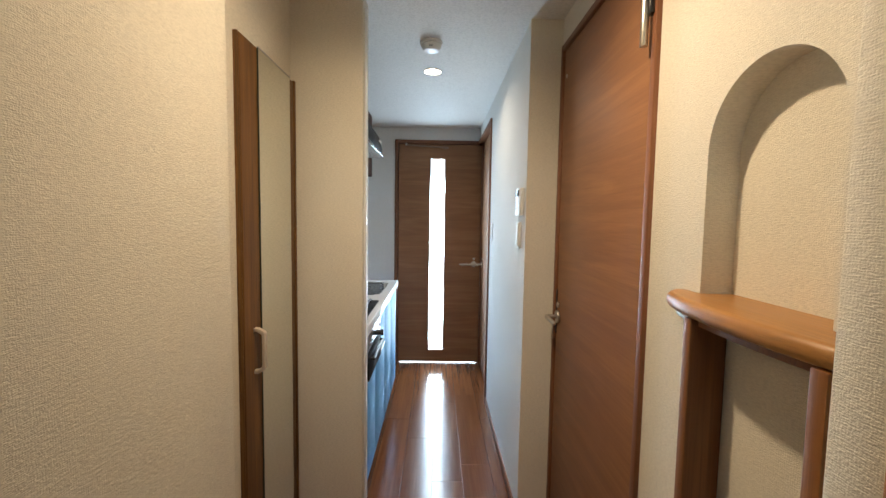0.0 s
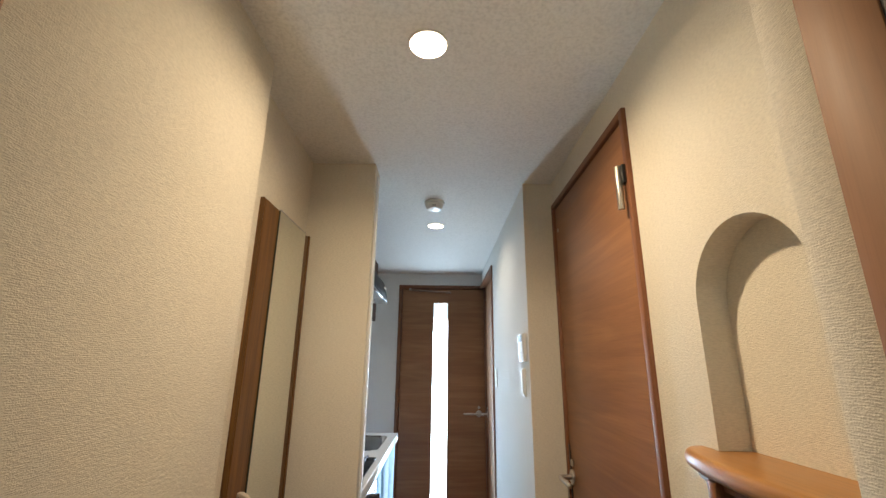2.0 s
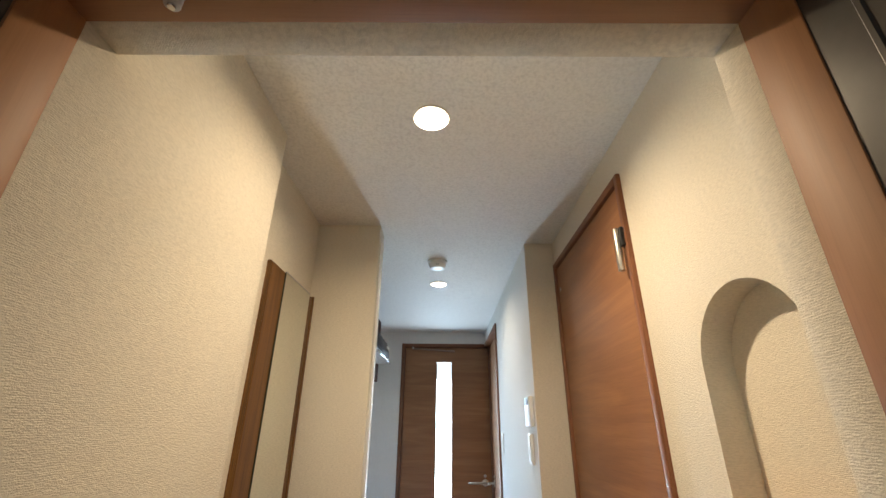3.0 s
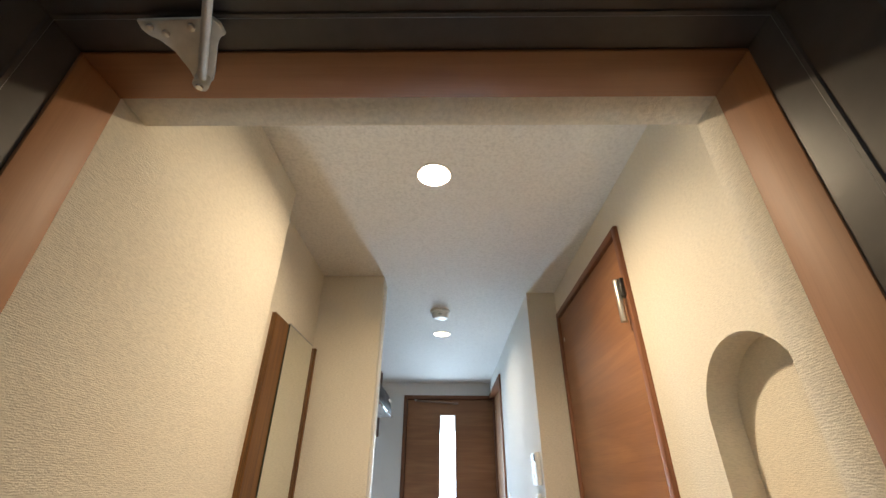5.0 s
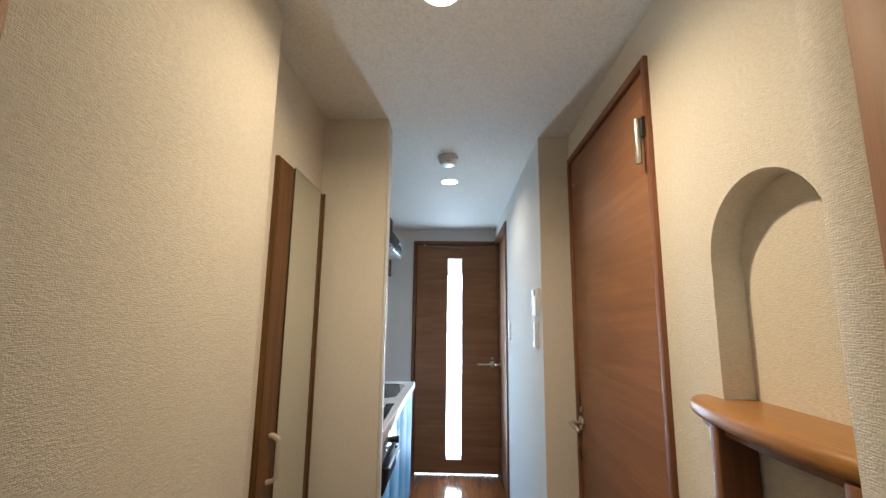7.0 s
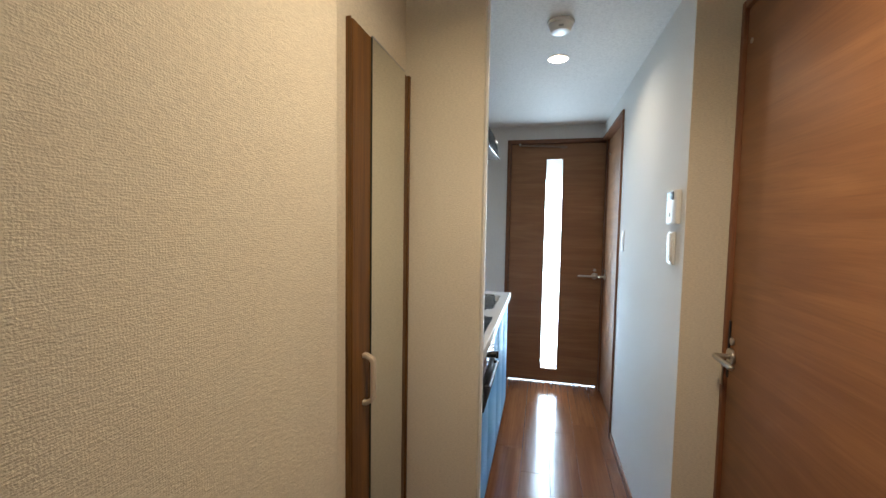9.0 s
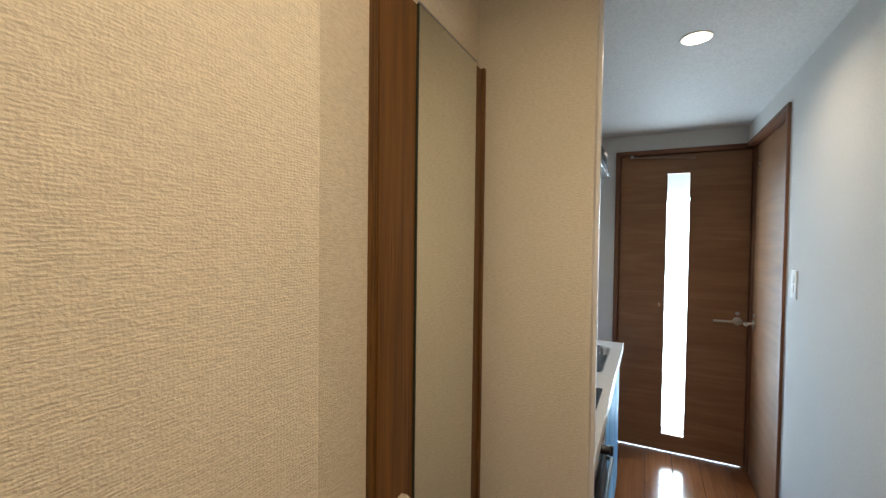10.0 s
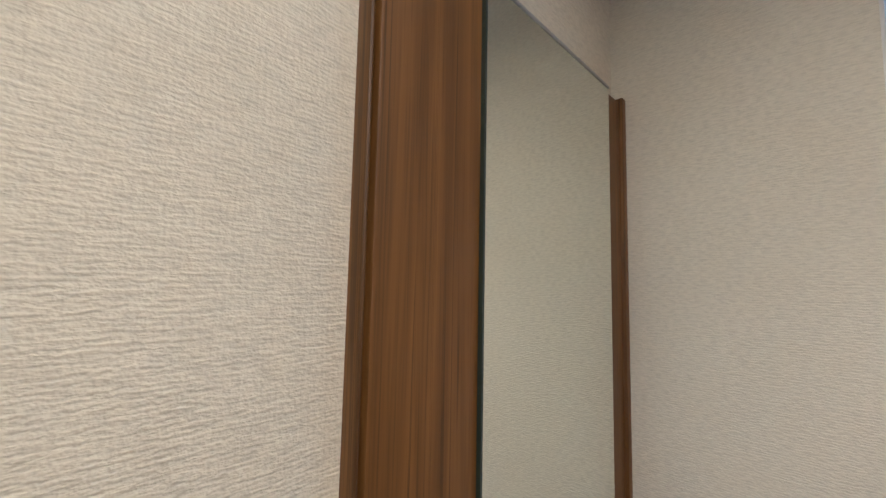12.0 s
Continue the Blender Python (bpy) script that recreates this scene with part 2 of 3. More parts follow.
def mesh(name, bm, material, smooth=True):
    """Smooth shading that keeps flat faces flat up to their narrow bevels."""
    bmesh.ops.recalc_face_normals(bm, faces=bm.faces)
    if smooth:
        for f in bm.faces:
            f.smooth = True
        for e in bm.edges:
            turn = e.calc_face_angle(0.0) if len(e.link_faces) == 2 else 4.0
            areas = sorted(f.calc_area() for f in e.link_faces)
            e.smooth = turn < radians(35) and not (turn > 0.4 and areas[-1] > 6 * areas[0])
    me = bpy.data.meshes.new(name)
    bm.to_mesh(me)
    bm.free()
    me.materials.append(material)
    return me


def part(name, bm, material, parent, label=""):
    ob = new(name, mesh(name, bm, material))
    ob.parent = parent
    if parent.parent is None:
        ob.matrix_parent_inverse = Matrix.Translation(-parent.location)
    return tagged(ob, label)


def thing(name, at, label, category, group="", kind=""):
    ob = new(name)
    ob.empty_display_size = 0.1
    ob.location = at
    return tagged(ob, label, category, group, kind)


def structure(name, bm, material, label="", category=""):
    return tagged(new(name, mesh(name, bm, material)), label, category, kind="structure")


# ---- large structure ----
H = 2.138
LIGHTS = ((0.121, 0.982), (0.124, 2.46))


def pierced_ceiling():
    """The ceiling board, with a round hole for each downlight."""
    x0, x1, y, z1, half, k = -0.85, 0.8, 0.442, H + 0.035, 0.1, 48
    bm = box(x0, x1, 0.442, 3.98, z1, 2.3)
    for cx, cy in LIGHTS:
        box(x0, x1, y, cy - half, H, z1, bm=bm)
        box(x0, cx - half, cy - half, cy + half, H, z1, bm=bm)
        box(cx + half, x1, cy - half, cy + half, H, z1, bm=bm)
        y = cy + half
        ring = []
        for i in range(k):
            c, s = math.cos(2 * math.pi * i / k), math.sin(2 * math.pi * i / k)
            far = half / max(abs(c), abs(s))
            ring.append([bm.verts.new((cx + d * c, cy + d * s, z)) for d, z in ((far, H), (0.0465, H), (0.0465, z1))])
        for p, q in zip(ring, ring[1:] + ring[:1]):
            bm.faces.new((p[0], q[0], q[1], p[1]))
            bm.faces.new((p[1], q[1], q[2], p[2]))
    return box(x0, x1, y, 3.98, H, z1, bm=bm)


structure("ceiling", pierced_ceiling(), CEILING, "white papered ceiling of the entry and kitchen hall", "ceiling")
structure("wall_entry_left", box(-0.6, -0.308, 0.442, 1.062, -0.15, H, 0.002), PAPER, "cream woven wallpaper wall beside the entrance", "wall")
structure("wall_recess", box(-0.6, -0.378, 1.062, 1.661, 0, H), PAPER, "cream papered wall behind the mirrored door", "wall")
structure("wall_kitchen_end", box(-0.9, -0.116, 1.661, 1.78, 0, H, 0.002), PAPER, "cream papered wall end between entry and kitchen", "wall")
structure("wall_kitchen_left", box(-0.85, -0.75, 1.78, 3.88, 0, H), PAPER_WHITE, "white kitchen wall behind the worktop", "wall")
structure("wall_far", boxes((-0.85, -0.226, 3.88, 3.98, 0, H), (-0.226, 0.6, 3.88, 3.98, 2.03, H), (0.6, 0.8, 3.88, 3.98, 0, H)), PAPER_WHITE, "white papered end wall around the glazed door", "wall")
structure("wall_hall_right", boxes((0.53, 0.8, 1.846, 3.03, 0, H), (0.53, 0.8, 3.03, 3.88, 2.03, H), (0.62, 0.8, 3.03, 3.88, 0, 2.03)), PAPER_WHITE, "white papered hall wall with intercom", "wall")
structure("wall_corner_return", box(0.5285, 0.66, 1.8425, 1.846, 0, H), PAPER, "cream papered return beside the room door", "wall")
structure("wall_entry_right_return", box(0.541, 0.8, 0.442, 0.497, -0.15, H, 0.002), PAPER, "cream papered return beside the entrance frame", "wall")
structure("wall_over_entrance", box(-0.308, 0.541, 0.442, 0.497, 1.834, H, 0.002), PAPER, "cream papered lintel over the entrance", "wall")
structure("wall_front", boxes((-1.2, -0.342, 0.232, 0.441, -0.16, 2.5), (0.569, 1.2, 0.232, 0.441, -0.16, 2.5), (-0.342, 0.569, 0.232, 0.441, 1.862, 2.5)), CONCRETE, "grey concrete front wall around the entrance", "wall")


def niche_wall():
    """The wall with the door opening and the arched niche: round head, plain back."""
    x0, x1, y0, y1, spring = 0.66, 0.8, 0.62, 0.885, 1.455
    bm = boxes((x0, x1, 0.497, y0, -0.15, H), (x0, x1, y1, 1.09, -0.15, H), (x0, x1, y0, y1, -0.15, 1.163), (x0, x1, 1.09, 1.822, 2.022, H), (x0, x1, 1.822, 1.8425, 0, H), (0.720, x1, y0, y1, 1.163, H))
    c, r, k = (y0 + y1) / 2, (y1 - y0) / 2, 32
    arc = [(c - r * math.cos(math.pi * i / k), spring + r * math.sin(math.pi * i / k)) for i in range(k + 1)]
    for (ya, za), (yb, zb) in zip(arc, arc[1:]):
        quad = [(ya, za), (yb, zb), (yb, H), (ya, H)]
        f = [[bm.verts.new((x, y, z)) for y, z in quad] for x in (x0, 0.720)]
        bm.faces.new(f[0])
        bm.faces.new((f[0][0], f[0][1], f[1][1], f[1][0]))
    return bm


nw = niche_wall()
bmesh.ops.remove_doubles(nw, verts=nw.verts, dist=0.0002)
structure("wall_entry_right", nw, PAPER, "cream papered wall with an arched niche", "wall")

# floors
floor = structure("floor", box(-0.85, 0.8, 1.0, 3.98, -0.2, -0.014), CARCASS, "glossy reddish-brown wooden floorboards", "floor")
structure("floor_entry", box(-0.6, 0.8, 0.231, 1.0, -0.25, -0.15), BOUNCE_TILE, "unseen tiled entry floor, pale to bounce light up, one step lower", "floor")
structure("entry_step", box(-0.6, 0.8, 0.985, 1.03, -0.15, 0.001, 0.004), FRAME_WOOD, "wooden step edge between entry and hall", "step")
structure("floor_living", box(-1.7, 2.0, 3.98, 7.3, -0.2, 0.0), FLOOR_WOOD, "wooden living room floor behind the door", "floor")
structure("wall_living", boxes((-1.8, -1.7, 3.98, 7.3, -0.2, 2.5), (2.0, 2.1, 3.98, 7.3, -0.2, 2.5), (-1.7, -0.85, 3.9, 3.98, 0, 2.5), (0.8, 2.0, 3.9, 3.98, 0, 2.5), (-1.7, -0.8, 7.2, 7.3, 0, 2.4), (1.1, 2.0, 7.2, 7.3, 0, 2.4), (-0.8, 1.1, 7.2, 7.3, 2.02, 2.4)), PAPER_WHITE, "white living room walls with a wide window", "wall")
structure("ceiling_living", box(-1.7, 2.0, 3.9, 7.3, 2.4, 2.55), CEILING, "white living room ceiling", "ceiling")
# added out of view: blocks the sky except a band above the rear parapet
structure("porch", boxes((-1.2, 1.2, -2.0, 0.231, -0.3, -0.16), (-1.3, -1.2, -2.0, 0.231, -0.16, 2.5), (1.2, 1.3, -2.0, 0.231, -0.16, 2.5), (-1.2, 1.2, -2.1, -2.0, -0.16, 1.5), (-1.2, 1.2, -2.1, -2.0, 2.35, 2.5), (-1.3, 1.3, -2.1, 0.441, 2.5, 2.6), (-0.85, 0.8, 0.4415, 0.5, 2.301, 2.6)), CONCRETE, "unseen added concrete enclosure outside the entrance, limiting the sky light", "porch")
structure("ground", box(-60, 60, 7.6, 120, -3.2, -3.0), CONCRETE, "grey ground far outside the window", "ground")

win = tagged(thing("window_1", (0.15, 7.22, 0), "wide aluminium window of the living room", "window", kind="structure"))
part("window_frame", boxes((-0.8, -0.76, 7.2, 7.25, 0.0, 2.02), (1.06, 1.1, 7.2, 7.25, 0.0, 2.02), (0.13, 0.17, 7.2, 7.25, 0.0, 2.02), (-0.76, 0.13, 7.2, 7.25, 1.98, 2.02), (0.17, 1.06, 7.2, 7.25, 1.98, 2.02), (-0.76, 0.13, 7.2, 7.25, 0.0, 0.04), (0.17, 1.06, 7.2, 7.25, 0.0, 0.04)), ALU, win)
for xa, xb in ((-0.76, 0.13), (0.17, 1.06)):
    pane = part("pane", box(xa, xb, 7.22, 7.226, 0.04, 1.98), CLEAR, win)
    pane.visible_shadow = False

structure("baseboard", box(0.522, 0.53, 1.846, 3.028, 0, 0.05, 0.002), HEAD_WOOD, "low brown wooden baseboard of the hall", "baseboard")
structure("trim", box(-0.1205, -0.109, 1.70, 1.722, 0, 2.1, 0.002), PLASTIC, "slim white edge strip at the kitchen wall end", "trim")

# ---- entrance: wooden jambs, steel frame, open door, closer ----
ent = thing("entrance_frame", (0.11, 0.36, -0.21), "brown wooden jambs with a dark steel entrance frame", "door frame", kind="structure")
part("jamb", box(-0.36, -0.326, 0.384, 0.459, -0.21, 1.852, 0.0015), JAMB_WOOD, ent, "reddish-brown wooden jamb")
part("jamb", box(0.554, 0.585, 0.384, 0.459, -0.21, 1.852, 0.0015), JAMB_WOOD, ent, "reddish-brown wooden jamb")
part("head", box(-0.36, 0.585, 0.384, 0.459, 1.852, 1.88, 0.0015), JAMB_WOOD_X, ent, "reddish-brown wooden head")


def steel_post(inner, outer, s):
    """A folded steel post: flat face, raised bead and a rebate; s: the side that it faces."""
    pts = [(outer, 0.384), (inner, 0.384), (inner, 0.340), (inner + s * 0.002, 0.338), (inner + s * 0.002, 0.333), (inner, 0.331), (inner, 0.258), (inner - s * 0.014, 0.256), (inner - s * 0.014, 0.238), (outer, 0.238)]
    return pts


part("steel_post", prism(steel_post(-0.33, -0.36, 1), "z", -0.21, 1.856), DARK_STEEL, ent, "dark brown painted steel post")
part("steel_post", prism(steel_post(0.556, 0.586, -1), "z", -0.21, 1.856), DARK_STEEL, ent, "dark brown painted steel post")
hp = [(y, z) for z, y in steel_post(1.856, 1.882, -1)]
part("steel_head", prism(hp, "x", -0.36, 0.586), DARK_STEEL, ent, "dark brown painted steel head")
part("gasket", boxes((-0.343, -0.336, 0.2500, 0.2557, -0.21, 1.85), (0.562, 0.569, 0.2500, 0.2557, -0.21, 1.85)), GASKET_AND_GAP, ent, "black rubber gasket")

edoor = thing("entrance_door", (-0.37, 0.24, -0.21), "dark painted steel entrance door, standing open", "door")
leaf = part("leaf", box(-0.42, -0.38, -0.63, 0.225, -0.19, 1.845, 0.004), DARK_STEEL, edoor)
part("lever", tube([(-0.38, -0.56, 0.85), (-0.34, -0.56, 0.85), (-0.34, -0.45, 0.85)], 0.009), SATIN, leaf, "satin metal lever")
for z in (0.15, 1.6):
    part("hinge", rod((-0.372, 0.231, z - 0.06), (-0.372, 0.231, z + 0.06), 0.009, bevel=0.002), SATIN, edoor, "satin metal hinge")

clo = thing("door_closer", (-0.17, 0.38, 1.84), "beige metal door closer bracket and arm under the entrance head", "door closer")
plate = [(-0.213, 0.33), (-0.12, 0.328), (-0.114, 0.336), (-0.114, 0.349), (-0.122, 0.353), (-0.130, 0.362), (-0.155, 0.405), (-0.163, 0.417), (-0.172, 0.421), (-0.182, 0.418), (-0.187, 0.410), (-0.186, 0.400), (-0.19, 0.372), (-0.2, 0.356), (-0.209, 0.35), (-0.214, 0.342)]
pl = part("bracket", prism(plate, "z", 1.838, 1.843, 0.001), CLOSER, clo)
for sx, sy in ((-0.201, 0.338), (-0.186, 0.346), (-0.15, 0.338)):
    part("screw", rod((sx, sy, 1.834), (sx, sy, 1.839), 0.0045, 12, bevel=0.001), SATIN, pl, "small metal screw")
part("pivot", rod((-0.174, 0.412, 1.822), (-0.174, 0.412, 1.84), 0.010, 20, bevel=0.002), CLOSER, clo)
part("pivot_pin", rod((-0.174, 0.412, 1.818), (-0.174, 0.412, 1.823), 0.005, 16, bevel=0.001), CHROME, clo, "shiny pivot pin")
part("forearm", rod((-0.172, 0.409, 1.829), (-0.05, 0.2, 1.829), 0.0055), CLOSER, clo)
part("main_arm", box(-0.37, -0.045, 0.19, 0.21, 1.823, 1.831, 0.002), CLOSER, clo)
part("body", box(-0.379, -0.335, 0.0, 0.215, 1.78, 1.83, 0.006), CLOSER, clo)


# true size of the entrance set, about the doorway's sight point
for root in (ent, edoor, clo):
    about = Vector((0.16, 0.036, 1.356))
    root.location = (root.location - about) * 0.959 + about
    root.scale = (0.959, 0.959, 0.959)


# ---- room doors ----
def lever_set(door, at, along, out):
    """A small rose and keyhole rose with a turned lever. along, out: unit vectors along the door and away from it."""
    a, o, p = Vector(along), Vector(out), Vector(at)
    up = Vector((0, 0, 1))
    h = part("door_handle", tube([p, p + o * 0.047, p + o * 0.05 + a * 0.015, p + o * 0.05 + a * 0.115], 0.0085, 12), SATIN, door, "satin nickel lever handle")
    part("rose", rod(p, p + o * 0.009, 0.026, 28, bevel=0.002), SATIN, h)
    part("lock_rose", rod(p + up * 0.048, p + up * 0.048 + o * 0.006, 0.012, 20, bevel=0.001), SATIN, h)
    return h


d1 = thing("door_1", (0.66, 1.45, 0), "closed reddish-brown veneered room door beside the niche", "door", kind="structure")
part("casing", box(0.648, 0.70, 1.075, 1.0965, -0.15, 2.022, 0.002), FRAME_WOOD, d1)
part("casing", box(0.648, 0.70, 1.8, 1.823, 0, 2.022, 0.002), FRAME_WOOD, d1)
part("casing_head", box(0.648, 0.70, 1.0967, 1.7998, 1.998, 2.022, 0.002), HEAD_WOOD, d1)
leaf1 = part("leaf", box(0.657, 0.693, 1.0995, 1.796, 0.008, 1.994, 0.003), DOOR_WOOD, d1)
part("door_stop", boxes((0.694, 0.71, 1.0965, 1.8, 0, 1.998)), FRAME_WOOD, d1)
lever_set(leaf1, (0.657, 1.768, 0.942), (0, -1, 0), (-1, 0, 0))
for z in (1.798, 0.2):
    hg = part("hinge", rod((0.637, 1.109, z - 0.062), (0.637, 1.109, z + 0.062), 0.0088, 16, bevel=0.0015), SATIN, leaf1, "satin metal hinge with plate")
    part("hinge_plate", box(0.6395, 0.657, 1.086, 1.11, z + 0.006, z + 0.06, 0.002), BLACK, hg)
# thin black strip that paints the shadow at the leaf's lock edge
part("lock_shade", box(0.653, 0.657, 1.785, 1.796, 0.87, 1.05, 0.001), BLACK, leaf1, "dark strip standing in for the shadow beside the lock")
part("strike", box(0.644, 0.648, 1.801, 1.812, 0.84, 0.91, 0.001), SATIN, d1, "metal strike plate")
part("cap", rod((0.655, 1.765, 1.89), (0.658, 1.765, 1.89), 0.008, 18), SATIN, leaf1, "small round metal cap")

d2 = thing("door_2", (0.18, 3.88, 0), "brown hall door with a tall narrow glass strip", "door", kind="structure")
part("casing", box(-0.226, -0.196, 3.868, 3.96, 0, 2.03, 0.002), FRAME_WOOD, d2)
part("casing", box(0.556, 0.6, 3.868, 3.96, 0, 2.03, 0.002), FRAME_WOOD, d2)
part("casing_head", box(-0.1958, 0.5558, 3.868, 3.96, 1.998, 2.03, 0.002), HEAD_WOOD_X, d2)
GX0, GX1, GZ0, GZ1 = 0.089, 0.226, 0.124, 1.868
part("door_stop", boxes((-0.1965, -0.18, 3.9215, 3.935, 0, 1.999), (0.54, 0.5565, 3.9215, 3.935, 0, 1.999), (-0.18, 0.54, 3.9215, 3.935, 1.985, 1.999)), FRAME_WOOD, d2)
leaf2 = part("leaf", boxes((-0.19, GX0, 3.884, 3.92, 0.012, 1.994), (GX1, 0.55, 3.884, 3.92, 0.012, 1.994), (GX0, GX1, 3.884, 3.92, 0.012, GZ0), (GX0, GX1, 3.884, 3.92, GZ1, 1.994)), DOOR_WOOD_X, d2)
part("bead", boxes((GX0 - 0.004, GX0 + 0.004, 3.8815, 3.89, GZ0, GZ1), (GX1 - 0.004, GX1 + 0.004, 3.8815, 3.89, GZ0, GZ1)), FRAME_WOOD, leaf2)
pane = part("pane", box(GX0 + 0.001, GX1 - 0.001, 3.897, 3.901, GZ0 + 0.001, GZ1 - 0.001), GLASS, leaf2, "bright lightly frosted glass strip")
pane.visible_shadow = False
lever_set(leaf2, (0.497, 3.884, 0.925), (-1.1, 0, 0), (0, -1, 0))
part("stay_rail", rod((-0.125, 3.873, 1.984), (0.22, 3.873, 1.966), 0.0075, 12, bevel=0.001), RAIL, d2, "thin metal closer rail")
part("stay_slider", box(0.205, 0.25, 3.866, 3.882, 1.955, 1.974, 0.003), RAIL, d2)
part("stay_end", rod((-0.125, 3.868, 1.982), (-0.125, 3.868, 1.998), 0.009, 14, bevel=0.002), SATIN, d2)

d3 = thing("door_3", (0.57, 3.45, 0), "closed reddish-brown side door at the hall end", "door", kind="structure")
part("casing", box(0.518, 0.62, 3.03, 3.055, 0, 2.03, 0.002), FRAME_WOOD, d3)
part("casing_head", box(0.518, 0.62, 3.0552, 3.866, 2.006, 2.03, 0.002), HEAD_WOOD, d3)
leaf3 = part("leaf", box(0.562, 0.6, 3.059, 3.82, 0.008, 2.0, 0.003), DOOR_WOOD, d3)
part("casing", box(0.552, 0.62, 3.824, 3.867, 0, 2.005, 0.002), FRAME_WOOD, d3)
lever_set(leaf3, (0.562, 3.76, 0.935), (0, -0.6, 0), (-1, 0, 0))
for z in (1.82, 0.24):
    hg = part("hinge", rod((0.548, 3.072, z - 0.05), (0.548, 3.072, z + 0.05), 0.0075, 16, bevel=0.0015), SATIN, leaf3, "satin metal hinge with plate")
    part("hinge_plate", box(0.552, 0.562, 3.06, 3.105, z - 0.045, z + 0.045, 0.002), DARK_STEEL if z < 1 else SATIN, hg)
part("cap", rod((0.558, 3.74, 1.88), (0.563, 3.74, 1.88), 0.009, 18), SATIN, leaf3, "small round metal cap")

# ---- mirrored storage door ----
md = thing("mirror_cabinet", (-0.376, 1.45, 0), "brown wooden storage door with a tall mirror, closed", "cabinet")
part("casing", box(-0.386, -0.3645, 1.2355, 1.2395, 0.0, 1.8115, 0.002), STILE_WOOD, md)
part("casing", box(-0.386, -0.3585, 1.6485, 1.6607, 0.0, 1.815, 0.0015), STILE_WOOD, md)
part("casing_head", box(-0.386, -0.3792, 1.2398, 1.6483, 1.80, 1.8105, 0.001), STILE_WOOD, md)
# black sheet that darkens the gap around the door as shade would
part("gap_shade", box(-0.379, -0.3768, 1.2398, 1.6483, 0.02, 1.80), GASKET_AND_GAP, md, "black sheet standing in for the shade in the door gap")
mleaf = part("door", box(-0.3765, -0.3625, 1.2418, 1.647, 0.03, 1.809, 0.003), STILE_WOOD, md)
mir = part("mirror", box(-0.3624, -0.3582, 1.346, 1.599, 0.05, 1.8075), MIRROR, mleaf, "tall frameless mirror sheet")
part("mirror_edge", boxes((-0.3622, -0.3581, 1.3435, 1.3458, 0.05, 1.8075)), EDGE_GREEN, mir, "dark bevelled mirror edge")
part("mirror_top_rail", box(-0.3624, -0.3570, 1.344, 1.600, 1.808, 1.8115, 0.0008), ALU, mir, "thin grey metal rail")
strap = [(-0.3626, 1.006), (-0.352, 1.006), (-0.335, 0.997), (-0.330, 0.990), (-0.330, 0.888), (-0.335, 0.881), (-0.352, 0.872), (-0.3626, 0.872), (-0.3626, 0.883), (-0.354, 0.883), (-0.343, 0.889), (-0.340, 0.893), (-0.340, 0.985), (-0.343, 0.989), (-0.354, 0.995), (-0.3626, 0.995)]
hb = prism(strap, "y", 1.295, 1.312, 0.0015)
part("handle", hb, HANDLE, mleaf, "pale satin bar handle")

# ---- niche shelf with legs ----
sh = thing("niche_shelf", (0.63, 0.72, -0.15), "orange-brown wooden half-round shelf below the niche", "shelf")


def half_round(grow, z0, z1, bevel):
    cy, hw, out, k = 0.702, 0.245 + grow, 0.078 + grow, 40
    pts = [(0.66 - out * math.sin(math.pi * i / k) ** 0.75, cy + hw * math.cos(math.pi * i / k)) for i in range(k + 1)]
    pts = [p for p in pts if p[1] > 0.499]
    last = pts[-1]
    pts = [(0.659, pts[0][1])] + pts[1:] + [(last[0], 0.4985), (0.659, 0.4985)]
    bm = prism(pts, "z", z0, z1)
    if bevel:
        rim = [e for e in bm.edges if abs(e.verts[0].co.z - e.verts[1].co.z) < 1e-6 and min(v.co.x for v in e.verts) < 0.6585]
        bmesh.ops.bevel(bm, geom=rim, offset=bevel, segments=5, profile=0.5, affect="EDGES")
    return bm


top = part("top", half_round(0.0, 1.165, 1.1955, 0.0135), SHELF_WOOD, sh)
part("niche_board", box(0.66, 0.7197, 0.6205, 0.8845, 1.165, 1.195), SHELF_WOOD, top)
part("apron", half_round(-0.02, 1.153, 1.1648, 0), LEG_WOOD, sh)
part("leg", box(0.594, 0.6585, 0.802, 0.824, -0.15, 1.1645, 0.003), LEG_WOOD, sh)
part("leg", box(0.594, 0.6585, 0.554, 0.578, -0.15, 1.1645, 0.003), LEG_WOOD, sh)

# ---- ceiling fixtures ----
def downlight(x, y):
    d = thing("downlight", (x, y, H), "lit round white recessed ceiling downlight", "downlight", "ceiling downlights")
    bm = bmesh.new()
    k, prof = 40, [(0.0525, -0.0002), (0.052, -0.003), (0.0495, -0.0042), (0.047, -0.0035), (0.0455, 0.0), (0.0445, 0.012), (0.038, 0.0225), (0.0355, 0.0235)]
    rings = [[bm.verts.new((x + r * math.cos(2 * math.pi * i / k), y + r * math.sin(2 * math.pi * i / k), H + z)) for i in range(k)] for r, z in prof]
    for a, b in zip(rings, rings[1:]):
        for i in range(k):
            bm.faces.new((a[i], a[(i + 1) % k], b[(i + 1) % k], b[i]))
    part("trim_ring", bm, PLASTIC, d, "white ring with a deep reflector")
    part("lens", rod((x, y, H + 0.0225), (x, y, H + 0.026), 0.036, 40), LENS, d, "glowing warm white lens")


for lx, ly in LIGHTS:
    downlight(lx, ly)

sm = thing("smoke_detector", (0.121, 2.085, H), "round white plastic smoke detector on the ceiling", "smoke detector")
part("base", rod((0.121, 2.085, H - 0.012), (0.121, 2.085, H - 0.0002), 0.052, 40, bevel=0.003), PLASTIC, sm)
